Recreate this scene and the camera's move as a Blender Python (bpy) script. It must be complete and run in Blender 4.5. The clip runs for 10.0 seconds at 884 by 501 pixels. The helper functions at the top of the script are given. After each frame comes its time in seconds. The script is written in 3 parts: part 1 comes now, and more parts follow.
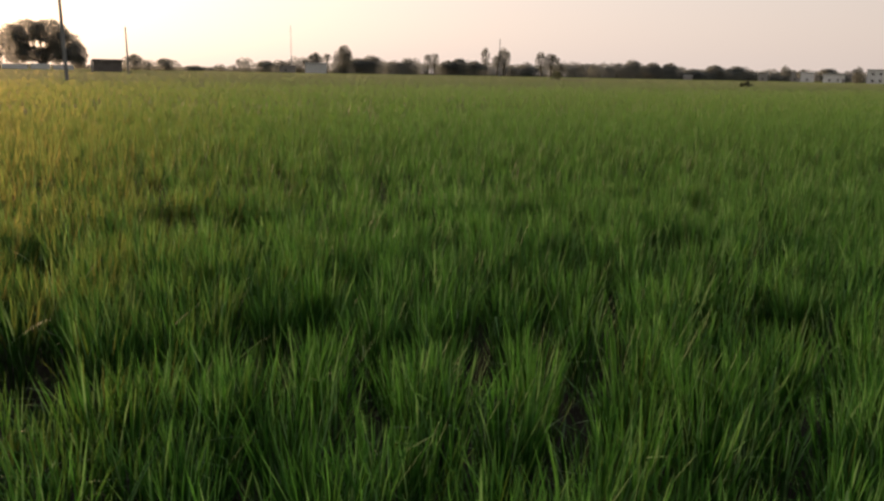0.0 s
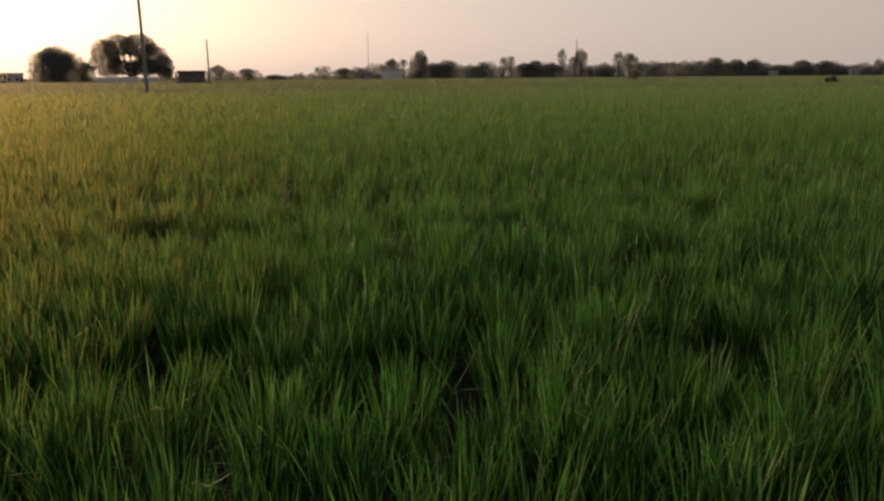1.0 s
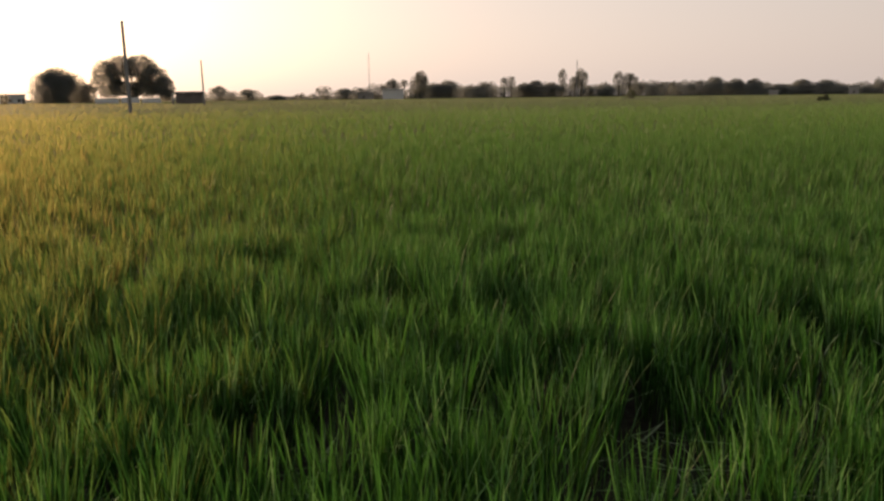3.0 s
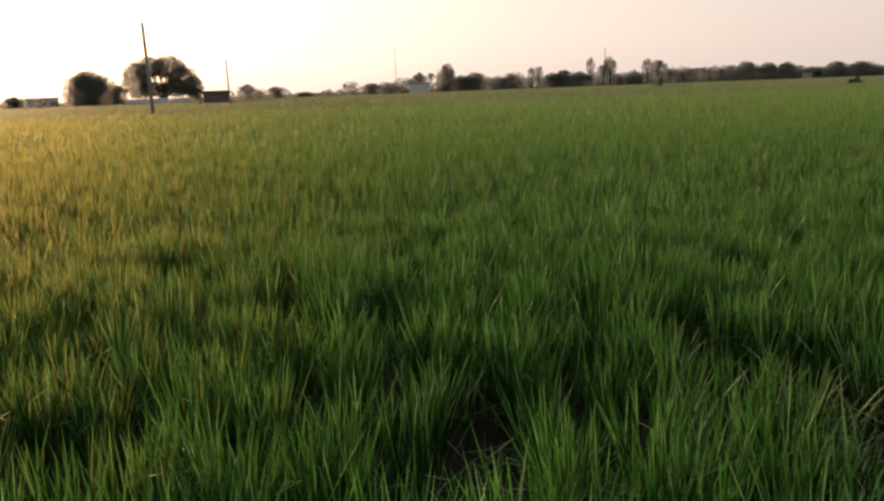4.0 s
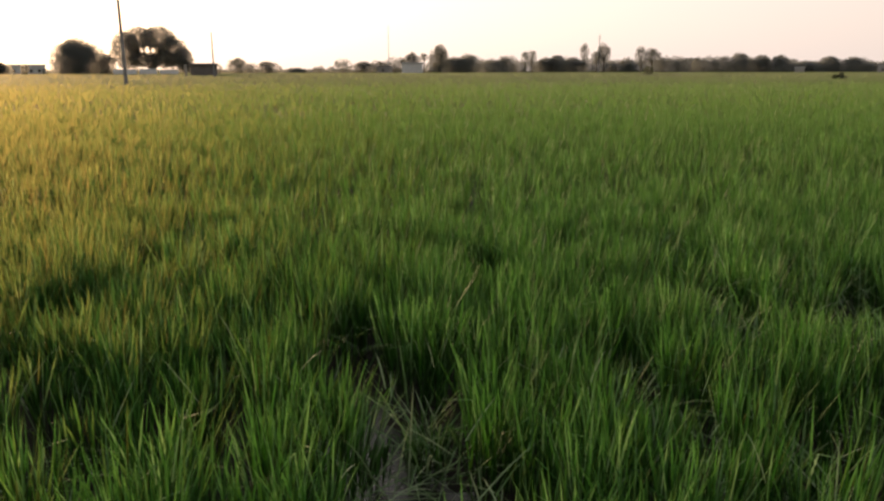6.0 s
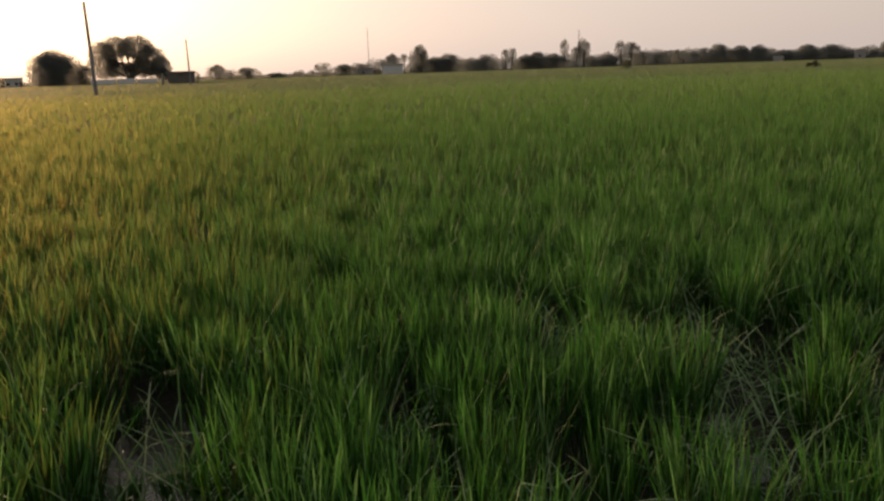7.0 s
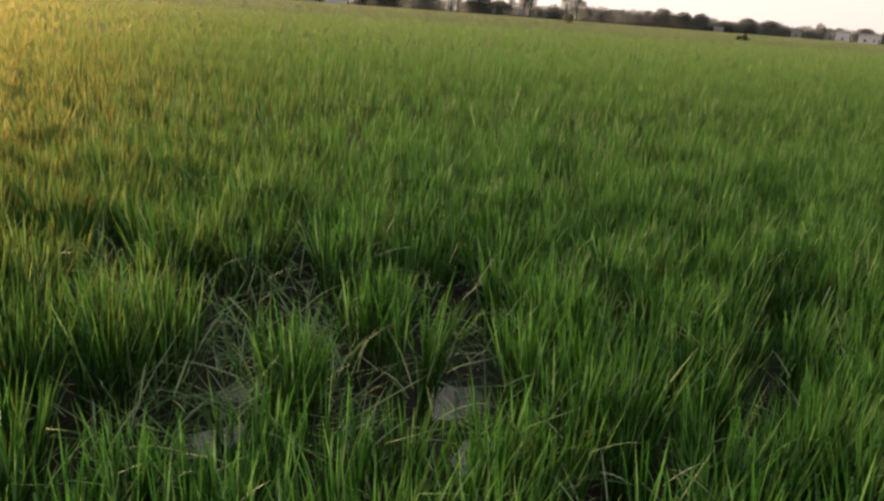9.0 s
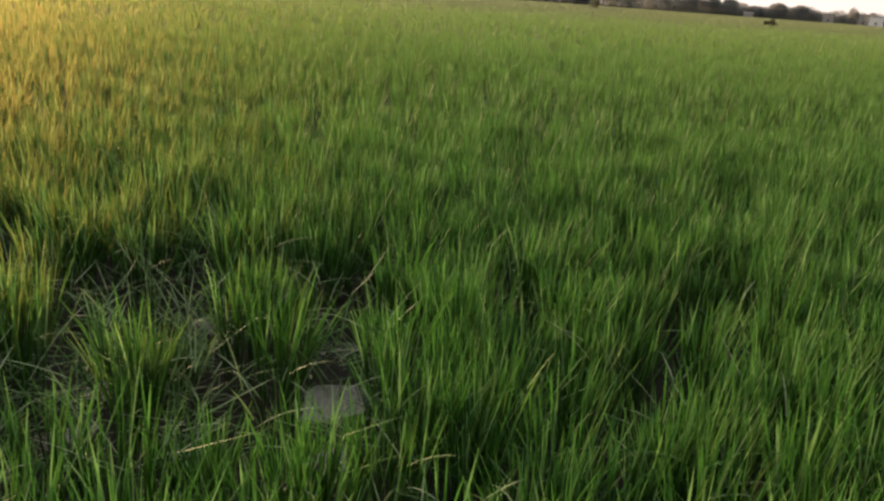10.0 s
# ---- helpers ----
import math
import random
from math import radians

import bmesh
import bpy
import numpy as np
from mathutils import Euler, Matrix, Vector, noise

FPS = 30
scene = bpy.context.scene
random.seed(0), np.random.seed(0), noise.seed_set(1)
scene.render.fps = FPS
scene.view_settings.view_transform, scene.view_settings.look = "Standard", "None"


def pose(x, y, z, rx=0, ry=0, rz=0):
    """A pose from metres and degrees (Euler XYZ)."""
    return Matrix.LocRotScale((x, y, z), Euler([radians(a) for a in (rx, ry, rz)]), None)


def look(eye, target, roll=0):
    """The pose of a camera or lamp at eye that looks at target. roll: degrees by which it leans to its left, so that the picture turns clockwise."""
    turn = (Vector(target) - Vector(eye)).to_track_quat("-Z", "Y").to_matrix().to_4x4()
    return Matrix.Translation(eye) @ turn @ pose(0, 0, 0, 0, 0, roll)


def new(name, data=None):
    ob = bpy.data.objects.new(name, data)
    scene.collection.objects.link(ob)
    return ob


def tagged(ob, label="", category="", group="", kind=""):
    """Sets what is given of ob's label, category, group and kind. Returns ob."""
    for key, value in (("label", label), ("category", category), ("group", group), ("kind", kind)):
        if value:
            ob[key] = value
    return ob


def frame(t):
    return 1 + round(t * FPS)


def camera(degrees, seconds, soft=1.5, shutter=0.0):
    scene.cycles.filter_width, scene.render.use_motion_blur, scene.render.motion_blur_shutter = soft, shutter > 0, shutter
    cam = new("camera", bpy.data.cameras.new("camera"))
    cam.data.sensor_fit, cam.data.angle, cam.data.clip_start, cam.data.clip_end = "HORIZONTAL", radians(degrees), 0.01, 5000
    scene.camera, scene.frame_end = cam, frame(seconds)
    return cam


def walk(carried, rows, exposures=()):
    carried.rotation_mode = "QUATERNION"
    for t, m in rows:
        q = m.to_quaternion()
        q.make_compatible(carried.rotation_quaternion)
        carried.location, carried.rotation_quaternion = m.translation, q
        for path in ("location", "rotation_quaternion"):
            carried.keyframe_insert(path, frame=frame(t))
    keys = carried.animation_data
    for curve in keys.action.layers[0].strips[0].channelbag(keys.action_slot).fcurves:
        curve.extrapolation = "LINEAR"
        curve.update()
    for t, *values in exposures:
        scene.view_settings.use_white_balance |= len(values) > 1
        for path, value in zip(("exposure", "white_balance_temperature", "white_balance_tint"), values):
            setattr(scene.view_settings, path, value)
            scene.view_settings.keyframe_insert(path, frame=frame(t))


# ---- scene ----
cam = camera(56.83, 10.0, soft=2.6)

# seconds, x, y, z, yaw, pitch, roll: a slow walk along the edge of the paddy
PATH = [
    (0, 0, 0, 1.487, -18.338, -12.242, -1.034),
    (0.3, 0.222, 0.027, 1.506, -17.595, -12.423, -1.316),
    (0.5, 0.373, 0.038, 1.516, -17.178, -12.446, -1.188),
    (0.8, 0.62, 0.015, 1.512, -16.89, -12.37, -0.482),
    (1, 0.79, -0.007, 1.507, -13.047, -12.038, 0.429),
    (1.5, 1.202, 0.005, 1.467, -12.44, -12.035, 0.483),
    (1.8, 1.452, 0.028, 1.486, -8.101, -11.872, 1.497),
    (2, 1.624, 0.044, 1.5, -7.831, -11.543, 2.068),
    (2.3, 1.94, 0.037, 1.504, -7.97, -10.809, 2.3),
    (2.5, 2.155, 0.033, 1.506, -10.754, -10.523, 1.502),
    (2.8, 2.4, 0.098, 1.496, -11.969, -10.56, 1.1),
    (3, 2.561, 0.148, 1.489, -12.78, -10.68, 0.599),
    (3.2, 2.725, 0.174, 1.517, -12.766, -11.392, 0.521),
    (4.3, 3.648, 0.127, 1.498, -10.107, -11.05, 2.2),
    (4.5, 3.816, 0.118, 1.494, -10.038, -11.135, 1.418),
    (4.8, 4.019, 0.132, 1.501, -9.861, -11.897, -0.3),
    (5, 4.154, 0.142, 1.505, -9.955, -12.013, -0.505),
    (5.2, 4.306, 0.135, 1.506, -10.116, -11.853, -0.4),
    (6.3, 5.16, 0.075, 1.509, -12.592, -12.765, 0.78),
    (6.5, 5.324, 0.087, 1.504, -13.999, -12.893, 1.586),
    (6.8, 5.596, 0.077, 1.515, -12.777, -12.637, 1.871),
    (7, 5.778, 0.067, 1.525, -12.341, -12.451, 1.857),
    (7.3, 5.995, 0.05, 1.495, -12.932, -13.448, 1.36),
    (7.5, 6.14, 0.035, 1.474, -14.529, -15.22, 0.209),
    (7.7, 6.325, 0.038, 1.477, -17.757, -15.889, -1.3),
    (8, 6.609, 0.043, 1.484, -19.679, -16.328, -2.415),
    (8.5, 7.048, 0.045, 1.474, -18.201, -17.161, -4.397),
    (9, 7.462, -0.011, 1.504, -15.857, -16.479, -4.147),
    (9.5, 7.781, -0.016, 1.495, -14.659, -16.962, -4.194),
    (10, 8.044, 0.019, 1.511, -14.08, -17.55, -4.026),
]
EXPOSURES = [(0.0, 0.3), (0.5, 0.2), (0.8, 0.1), (1.0, -0.25), (1.5, -0.05), (2.0, -0.25), (2.5, -0.52), (3.0, 0.1), (3.2, 0.35), (4.5, 0.3), (5.0, 0.4),
             (6.3, 0.6), (6.5, 0.4), (7.0, 0.0), (7.3, 0.8), (7.5, 1.35), (7.7, 1.45), (8.0, 1.5), (8.5, 1.3), (8.7, 1.35), (9.0, 0.9), (9.5, 1.05), (9.7, 1.55), (10.0, 1.05)]
walk(cam, [(t, pose(x, y, z, 90 + p, r, w)) for t, x, y, z, w, p, r in PATH], EXPOSURES)

# ---- sky and sun: a low hazy evening sun ----
SUN_AZ, SUN_EL = -21.0, 7.5   # degrees, clockwise from +y; above the horizon
world = bpy.data.worlds.new("evening_sky")
scene.world = world
world.use_nodes = True
wt = world.node_tree
wt.nodes.clear()
sky = wt.nodes.new("ShaderNodeTexSky")
sky.sky_type = "NISHITA"
sky.sun_disc = False
sky.sun_elevation = radians(SUN_EL)
sky.sun_rotation = radians(SUN_AZ)
sky.altitude = 200
sky.air_density = 1.0
sky.dust_density = 4.0
sky.ozone_density = 1.0
bg = wt.nodes.new("ShaderNodeBackground")
bg.inputs["Strength"].default_value = 1.0
wo = wt.nodes.new("ShaderNodeOutputWorld")
# evening haze: warm and pale low down, cool overhead, with the clear sky's glow added
tc = wt.nodes.new("ShaderNodeTexCoord")
sep = wt.nodes.new("ShaderNodeSeparateXYZ")
wt.links.new(tc.outputs["Generated"], sep.inputs[0])
haze = wt.nodes.new("ShaderNodeValToRGB")
for el, (p, c) in zip((haze.color_ramp.elements[0], haze.color_ramp.elements.new(0.13), haze.color_ramp.elements.new(0.3), haze.color_ramp.elements[1]),
                      ((0.0, (0.655, 0.549, 0.497)), (0.13, (0.622, 0.553, 0.535)), (0.3, (0.515, 0.515, 0.52)), (1.0, (0.27, 0.295, 0.335)))):
    el.position, el.color = p, (*c, 1)
wt.links.new(sep.outputs["Z"], haze.inputs[0])
# and it dims away from the sunset, all round the horizon
west = wt.nodes.new("ShaderNodeVectorMath")
west.operation = "DOT_PRODUCT"
west.inputs[1].default_value = (math.sin(radians(SUN_AZ)), math.cos(radians(SUN_AZ)), 0)
wt.links.new(tc.outputs["Generated"], west.inputs[0])
dusk = wt.nodes.new("ShaderNodeMapRange")
for key, value in (("From Min", -1.0), ("From Max", 1.0), ("To Min", 0.30), ("To Max", 1.08)):
    dusk.inputs[key].default_value = value
wt.links.new(west.outputs["Value"], dusk.inputs["Value"])
fall = wt.nodes.new("ShaderNodeMix")
fall.data_type, fall.blend_type = "RGBA", "MULTIPLY"
fall.inputs[0].default_value = 1.0
wt.links.new(haze.outputs[0], fall.inputs[6])
wt.links.new(dusk.outputs[0], fall.inputs[7])
pale = wt.nodes.new("ShaderNodeHueSaturation")
pale.inputs["Saturation"].default_value = 0.8
pale.inputs["Value"].default_value = 0.045
wt.links.new(sky.outputs[0], pale.inputs["Color"])
both = wt.nodes.new("ShaderNodeMix")
both.data_type, both.blend_type = "RGBA", "ADD"
both.inputs[0].default_value = 1.0
tint = wt.nodes.new("ShaderNodeMix")
tint.data_type, tint.blend_type = "RGBA", "MULTIPLY"
tint.inputs[0].default_value = 1.0
tint.inputs[7].default_value = (1.0, 0.88, 0.86, 1)
wt.links.new(pale.outputs[0], tint.inputs[6])
wt.links.new(fall.outputs[2], both.inputs[6])
wt.links.new(tint.outputs[2], both.inputs[7])
wt.links.new(both.outputs[2], bg.inputs[0])
wt.links.new(bg.outputs[0], wo.inputs[0])

sun = bpy.data.lights.new("sun", "SUN")
sun.energy = 4.6
sun.angle = radians(2.0)
sun.color = (1.0, 0.66, 0.36)
sun_ob = new("sun", sun)
a, e = radians(SUN_AZ), radians(SUN_EL)
sun_ob.matrix_world = look((90 * math.sin(a) * math.cos(e), 90 * math.cos(a) * math.cos(e), 90 * math.sin(e)), (0, 0, 0))


# ---- materials ----
class Mat:
    """A node material with short ways to add and join nodes."""

    def __init__(self, name):
        self.m = bpy.data.materials.new(name)
        self.m.use_nodes = True
        self.t = self.m.node_tree
        self.t.nodes.clear()
        self.out = self.t.nodes.new("ShaderNodeOutputMaterial")

    def node(self, kind, **values):
        n = self.t.nodes.new(kind)
        for key, value in values.items():
            n.inputs[key.replace("_", " ")].default_value = value
        return n

    def join(self, a, b):
        self.t.links.new(a, b)

    def coords(self, kind="Object"):
        return self.t.nodes.new("ShaderNodeTexCoord").outputs[kind]

    def noise(self, scale, detail=4.0, rough=0.6, vector=None):
        n = self.node("ShaderNodeTexNoise", Scale=scale, Detail=detail, Roughness=rough)
        self.join(vector if vector else self.coords(), n.inputs["Vector"])
        return n.outputs["Fac"]

    def ramp(self, fac, *stops):
        n = self.t.nodes.new("ShaderNodeValToRGB")
        while len(n.color_ramp.elements) < len(stops):
            n.color_ramp.elements.new(0.5)
        for el, (p, c) in zip(n.color_ramp.elements, stops):
            el.position, el.color = p, (*c, 1)
        self.join(fac, n.inputs[0])
        return n.outputs[0]

    def mix(self, fac, a, b, blend="MIX"):
        n = self.t.nodes.new("ShaderNodeMix")
        n.data_type, n.blend_type = "RGBA", blend
        for src, slot in ((fac, 0), (a, 6), (b, 7)):
            if hasattr(src, "links"):
                self.join(src, n.inputs[slot])
            else:
                n.inputs[slot].default_value = src if slot == 0 else (*src, 1)
        return n.outputs[2]

    def bump(self, height, strength=0.3, distance=0.02):
        n = self.node("ShaderNodeBump", Strength=strength, Distance=distance)
        self.join(height, n.inputs["Height"])
        return n.outputs[0]

    def surface(self, color, rough=0.8, bump=None, translucent=0.0, spec=0.3):
        p = self.node("ShaderNodeBsdfPrincipled")
        p.inputs["Specular IOR Level"].default_value = spec
        if hasattr(color, "links"):
            self.join(color, p.inputs["Base Color"])
        else:
            p.inputs["Base Color"].default_value = (*color, 1)
        if hasattr(rough, "links"):
            self.join(rough, p.inputs["Roughness"])
        else:
            p.inputs["Roughness"].default_value = rough
        if bump:
            self.join(bump, p.inputs["Normal"])
        last = p.outputs[0]
        if translucent:
            tr = self.node("ShaderNodeBsdfTranslucent")
            if hasattr(color, "links"):
                self.join(color, tr.inputs["Color"])
            else:
                tr.inputs["Color"].default_value = (*color, 1)
            mx = self.node("ShaderNodeMixShader", Fac=translucent)
            self.join(last, mx.inputs[1])
            self.join(tr.outputs[0], mx.inputs[2])
            last = mx.outputs[0]
        self.join(last, self.out.inputs[0])
        return self.m

    def forward(self, color, tint, share, weight):
        """A thin leaf passes part of the low sun straight on: a share of rough, tinted transmission in the finished surface."""
        glow = self.node("ShaderNodeBsdfRefraction", Roughness=0.9, IOR=1.38)
        self.join(self.mix(share, color, tint), glow.inputs["Color"])
        both = self.node("ShaderNodeMixShader", Fac=weight)
        self.join(self.out.inputs[0].links[0].from_socket, both.inputs[1])
        self.join(glow.outputs[0], both.inputs[2])
        self.join(both.outputs[0], self.out.inputs[0])
        return self.m


def rice_material():
    k = Mat("rice_leaf")
    geo = k.t.nodes.new("ShaderNodeNewGeometry")
    rnd = geo.outputs["Random Per Island"]
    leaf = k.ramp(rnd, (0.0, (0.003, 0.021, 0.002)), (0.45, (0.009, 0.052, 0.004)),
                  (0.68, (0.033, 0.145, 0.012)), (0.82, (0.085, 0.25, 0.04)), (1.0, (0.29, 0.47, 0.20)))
    patch = k.noise(0.35, 3.0)
    warm = k.mix(k.ramp(patch, (0.4, (0, 0, 0)), (0.7, (0.4, 0.4, 0.4))), leaf, (0.038, 0.13, 0.009))
    # haze put into the colour: the crop turns yellower and paler with distance
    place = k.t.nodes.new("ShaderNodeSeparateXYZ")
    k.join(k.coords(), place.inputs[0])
    mid_haze = k.node("ShaderNodeMapRange", From_Min=2.0, From_Max=26.0, To_Min=0.0, To_Max=0.82)
    k.join(place.outputs["Y"], mid_haze.inputs["Value"])
    warm = k.mix(mid_haze.outputs["Result"], warm, (0.15, 0.275, 0.068))
    far_haze = k.node("ShaderNodeMapRange", From_Min=25.0, From_Max=140.0, To_Min=0.0, To_Max=0.8)
    k.join(place.outputs["Y"], far_haze.inputs["Value"])
    warm = k.mix(far_haze.outputs["Result"], warm, (0.32, 0.34, 0.20))
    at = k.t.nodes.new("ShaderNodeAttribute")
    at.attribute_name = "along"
    # pale tips, and feet painted darker to imitate shade low in the stand
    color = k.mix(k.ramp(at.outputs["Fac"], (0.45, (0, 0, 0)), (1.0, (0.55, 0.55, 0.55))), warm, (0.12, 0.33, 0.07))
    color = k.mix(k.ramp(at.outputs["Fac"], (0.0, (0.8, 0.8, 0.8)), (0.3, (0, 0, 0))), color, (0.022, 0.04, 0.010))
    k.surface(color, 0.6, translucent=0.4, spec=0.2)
    # the orange tint puts the warm glare towards the sun into the leaf
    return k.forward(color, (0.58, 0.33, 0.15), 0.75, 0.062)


def straw_material():
    k = Mat("dry_straw")
    geo = k.t.nodes.new("ShaderNodeNewGeometry")
    c = k.ramp(geo.outputs["Random Per Island"], (0.0, (0.05, 0.12, 0.028)), (0.45, (0.15, 0.255, 0.085)), (1.0, (0.35, 0.42, 0.24)))
    return k.surface(c, 0.6, translucent=0.2)


def mud_material():
    k = Mat("paddy_mud")
    big, fine = k.noise(0.9, 5), k.noise(14, 6)
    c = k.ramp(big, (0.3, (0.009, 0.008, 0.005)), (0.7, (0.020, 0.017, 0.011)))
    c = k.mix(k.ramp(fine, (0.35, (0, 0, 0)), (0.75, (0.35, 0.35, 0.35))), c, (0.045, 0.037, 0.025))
    rough = k.ramp(big, (0.35, (0.6, 0.6, 0.6)), (0.7, (0.85, 0.85, 0.85)))
    return k.surface(c, rough, k.bump(fine, 0.6, 0.03), spec=0.12)


def water_material():
    k = Mat("paddy_water")
    ripple = k.noise(55, 4)
    c = k.ramp(k.noise(1.3, 4), (0.35, (0.012, 0.013, 0.008)), (0.7, (0.022, 0.023, 0.015)))
    return k.surface(c, 0.02, k.bump(ripple, 0.3, 0.01), spec=0.8)


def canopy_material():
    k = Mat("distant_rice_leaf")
    # haze over the far field is put into these pale colours
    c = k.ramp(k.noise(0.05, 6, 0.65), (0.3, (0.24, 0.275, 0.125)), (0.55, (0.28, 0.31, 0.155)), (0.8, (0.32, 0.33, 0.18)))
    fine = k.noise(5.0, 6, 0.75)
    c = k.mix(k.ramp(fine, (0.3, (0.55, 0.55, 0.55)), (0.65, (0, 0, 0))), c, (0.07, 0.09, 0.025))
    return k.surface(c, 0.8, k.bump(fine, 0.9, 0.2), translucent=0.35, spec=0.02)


def leaf_material(name, dark, light, see_through):
    k = Mat(name)
    geo = k.t.nodes.new("ShaderNodeNewGeometry")
    c = k.ramp(geo.outputs["Random Per Island"], (0.0, dark), (1.0, light))
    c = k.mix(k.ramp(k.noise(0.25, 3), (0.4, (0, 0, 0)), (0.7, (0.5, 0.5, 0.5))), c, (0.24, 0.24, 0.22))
    k.surface(c, 0.75, translucent=0.5, spec=0.1)
    k.forward(c, (0.42, 0.38, 0.34), 0.5, 0.15)
    # a clump stands for a spray of leaves; on far trees its transparency imitates haze
    solid = k.out.inputs[0].links[0].from_socket
    gap = k.node("ShaderNodeMixShader", Fac=see_through)
    k.join(solid, gap.inputs[1])
    k.join(k.node("ShaderNodeBsdfTransparent").outputs[0], gap.inputs[2])
    k.join(gap.outputs[0], k.out.inputs[0])
    return k.m


def bark_material():
    k = Mat("bark")
    n = k.noise(3, 6)
    return k.surface(k.ramp(n, (0.3, (0.07, 0.055, 0.04)), (0.7, (0.17, 0.14, 0.11))), 0.9, k.bump(n, 0.8, 0.05))


def plaster_material(name, c0, c1):
    k = Mat(name)
    n = k.noise(0.6, 6)
    return k.surface(k.ramp(n, (0.3, c0), (0.65, c1)), 0.85, k.bump(k.noise(9, 4), 0.3, 0.02))


RICE, STRAW, MUD, WATER, CANOPY = rice_material(), straw_material(), mud_material(), water_material(), canopy_material()
# far haze is put into the tree leaves: pale grey colours, part transparent
LEAF = leaf_material("haze_pale_leaf", (0.20, 0.215, 0.20), (0.31, 0.325, 0.305), 0.52)
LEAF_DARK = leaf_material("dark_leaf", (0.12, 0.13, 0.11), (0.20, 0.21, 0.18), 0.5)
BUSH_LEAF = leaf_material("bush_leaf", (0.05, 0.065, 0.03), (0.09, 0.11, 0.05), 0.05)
BARK = bark_material()
WHITEWASH = plaster_material("whitewash", (0.72, 0.71, 0.69), (0.86, 0.855, 0.84))
PLASTER = plaster_material("weathered_plaster", (0.28, 0.265, 0.255), (0.42, 0.40, 0.385))
BRICK = plaster_material("sooty_brick", (0.13, 0.115, 0.105), (0.21, 0.185, 0.17))
CONCRETE = plaster_material("weathered_concrete", (0.22, 0.21, 0.20), (0.36, 0.345, 0.33))
STEEL = plaster_material("galvanised_steel", (0.2, 0.2, 0.21), (0.32, 0.32, 0.33))
DARK = plaster_material("dark_opening", (0.02, 0.02, 0.022), (0.045, 0.043, 0.04))


# ---- mesh helpers ----
rng = np.random.default_rng(11)


def raw_mesh(name, verts, faces_by_size, along=None):
    """A mesh from arrays: verts (n, 3) and index arrays of triangles and quads."""
    me = bpy.data.meshes.new(name)
    me.vertices.add(len(verts))
    me.vertices.foreach_set("co", np.asarray(verts, np.float32).ravel())
    loops = np.concatenate([f.ravel() for f in faces_by_size if len(f)])
    sizes = np.concatenate([np.full(len(f), f.shape[1]) for f in faces_by_size if len(f)])
    me.loops.add(len(loops))
    me.loops.foreach_set("vertex_index", loops.astype(np.int32))
    me.polygons.add(len(sizes))
    me.polygons.foreach_set("loop_start", np.concatenate([[0], np.cumsum(sizes)[:-1]]).astype(np.int32))
    if along is not None:
        me.attributes.new("along", "FLOAT", "POINT").data.foreach_set("value", np.asarray(along, np.float32).ravel())
    me.update(calc_edges=True)
    me.validate()
    return me


def part(name, bm, material, parent=None, label=""):
    """Links a bmesh as one mesh object, under parent where one is given."""
    me = bpy.data.meshes.new(name)
    bm.to_mesh(me)
    bm.free()
    me.materials.append(material)
    ob = new(name, me)
    ob.parent = parent
    return tagged(ob, label)


def box(bm, x0, x1, y0, y1, z0, z1, bevel=0.0):
    r = bmesh.ops.create_cube(bm, size=1.0)
    for v in r["verts"]:
        v.co = Vector(((x0 + x1) / 2 + v.co.x * (x1 - x0), (y0 + y1) / 2 + v.co.y * (y1 - y0), (z0 + z1) / 2 + v.co.z * (z1 - z0)))
    if bevel:
        edges = {e for v in r["verts"] for e in v.link_edges}
        bmesh.ops.bevel(bm, geom=list(edges), offset=bevel, segments=1, affect="EDGES")


def tube(bm, points, radii, sides=8):
    """A tapered tube through the points, closed at both ends."""
    rings = []
    for i, (p, r) in enumerate(zip(points, radii)):
        a, b = Vector(points[max(i - 1, 0)]), Vector(points[min(i + 1, len(points) - 1)])
        q = (b - a).to_track_quat("Z", "Y")
        rings.append([bm.verts.new(Vector(p) + q @ Vector((r * math.cos(t), r * math.sin(t), 0)))
                      for t in (2 * math.pi * k / sides for k in range(sides))])
    for a, b in zip(rings, rings[1:]):
        for k in range(sides):
            bm.faces.new((a[k], a[(k + 1) % sides], b[(k + 1) % sides], b[k]))
    bm.faces.new(list(reversed(rings[0])))
    bm.faces.new(rings[-1])


def spot(az, d, z=0.0):
    """The place at d metres from the start of the walk, az degrees to the right of straight ahead."""
    return Vector((d * math.sin(radians(az)), d * math.cos(radians(az)), z))


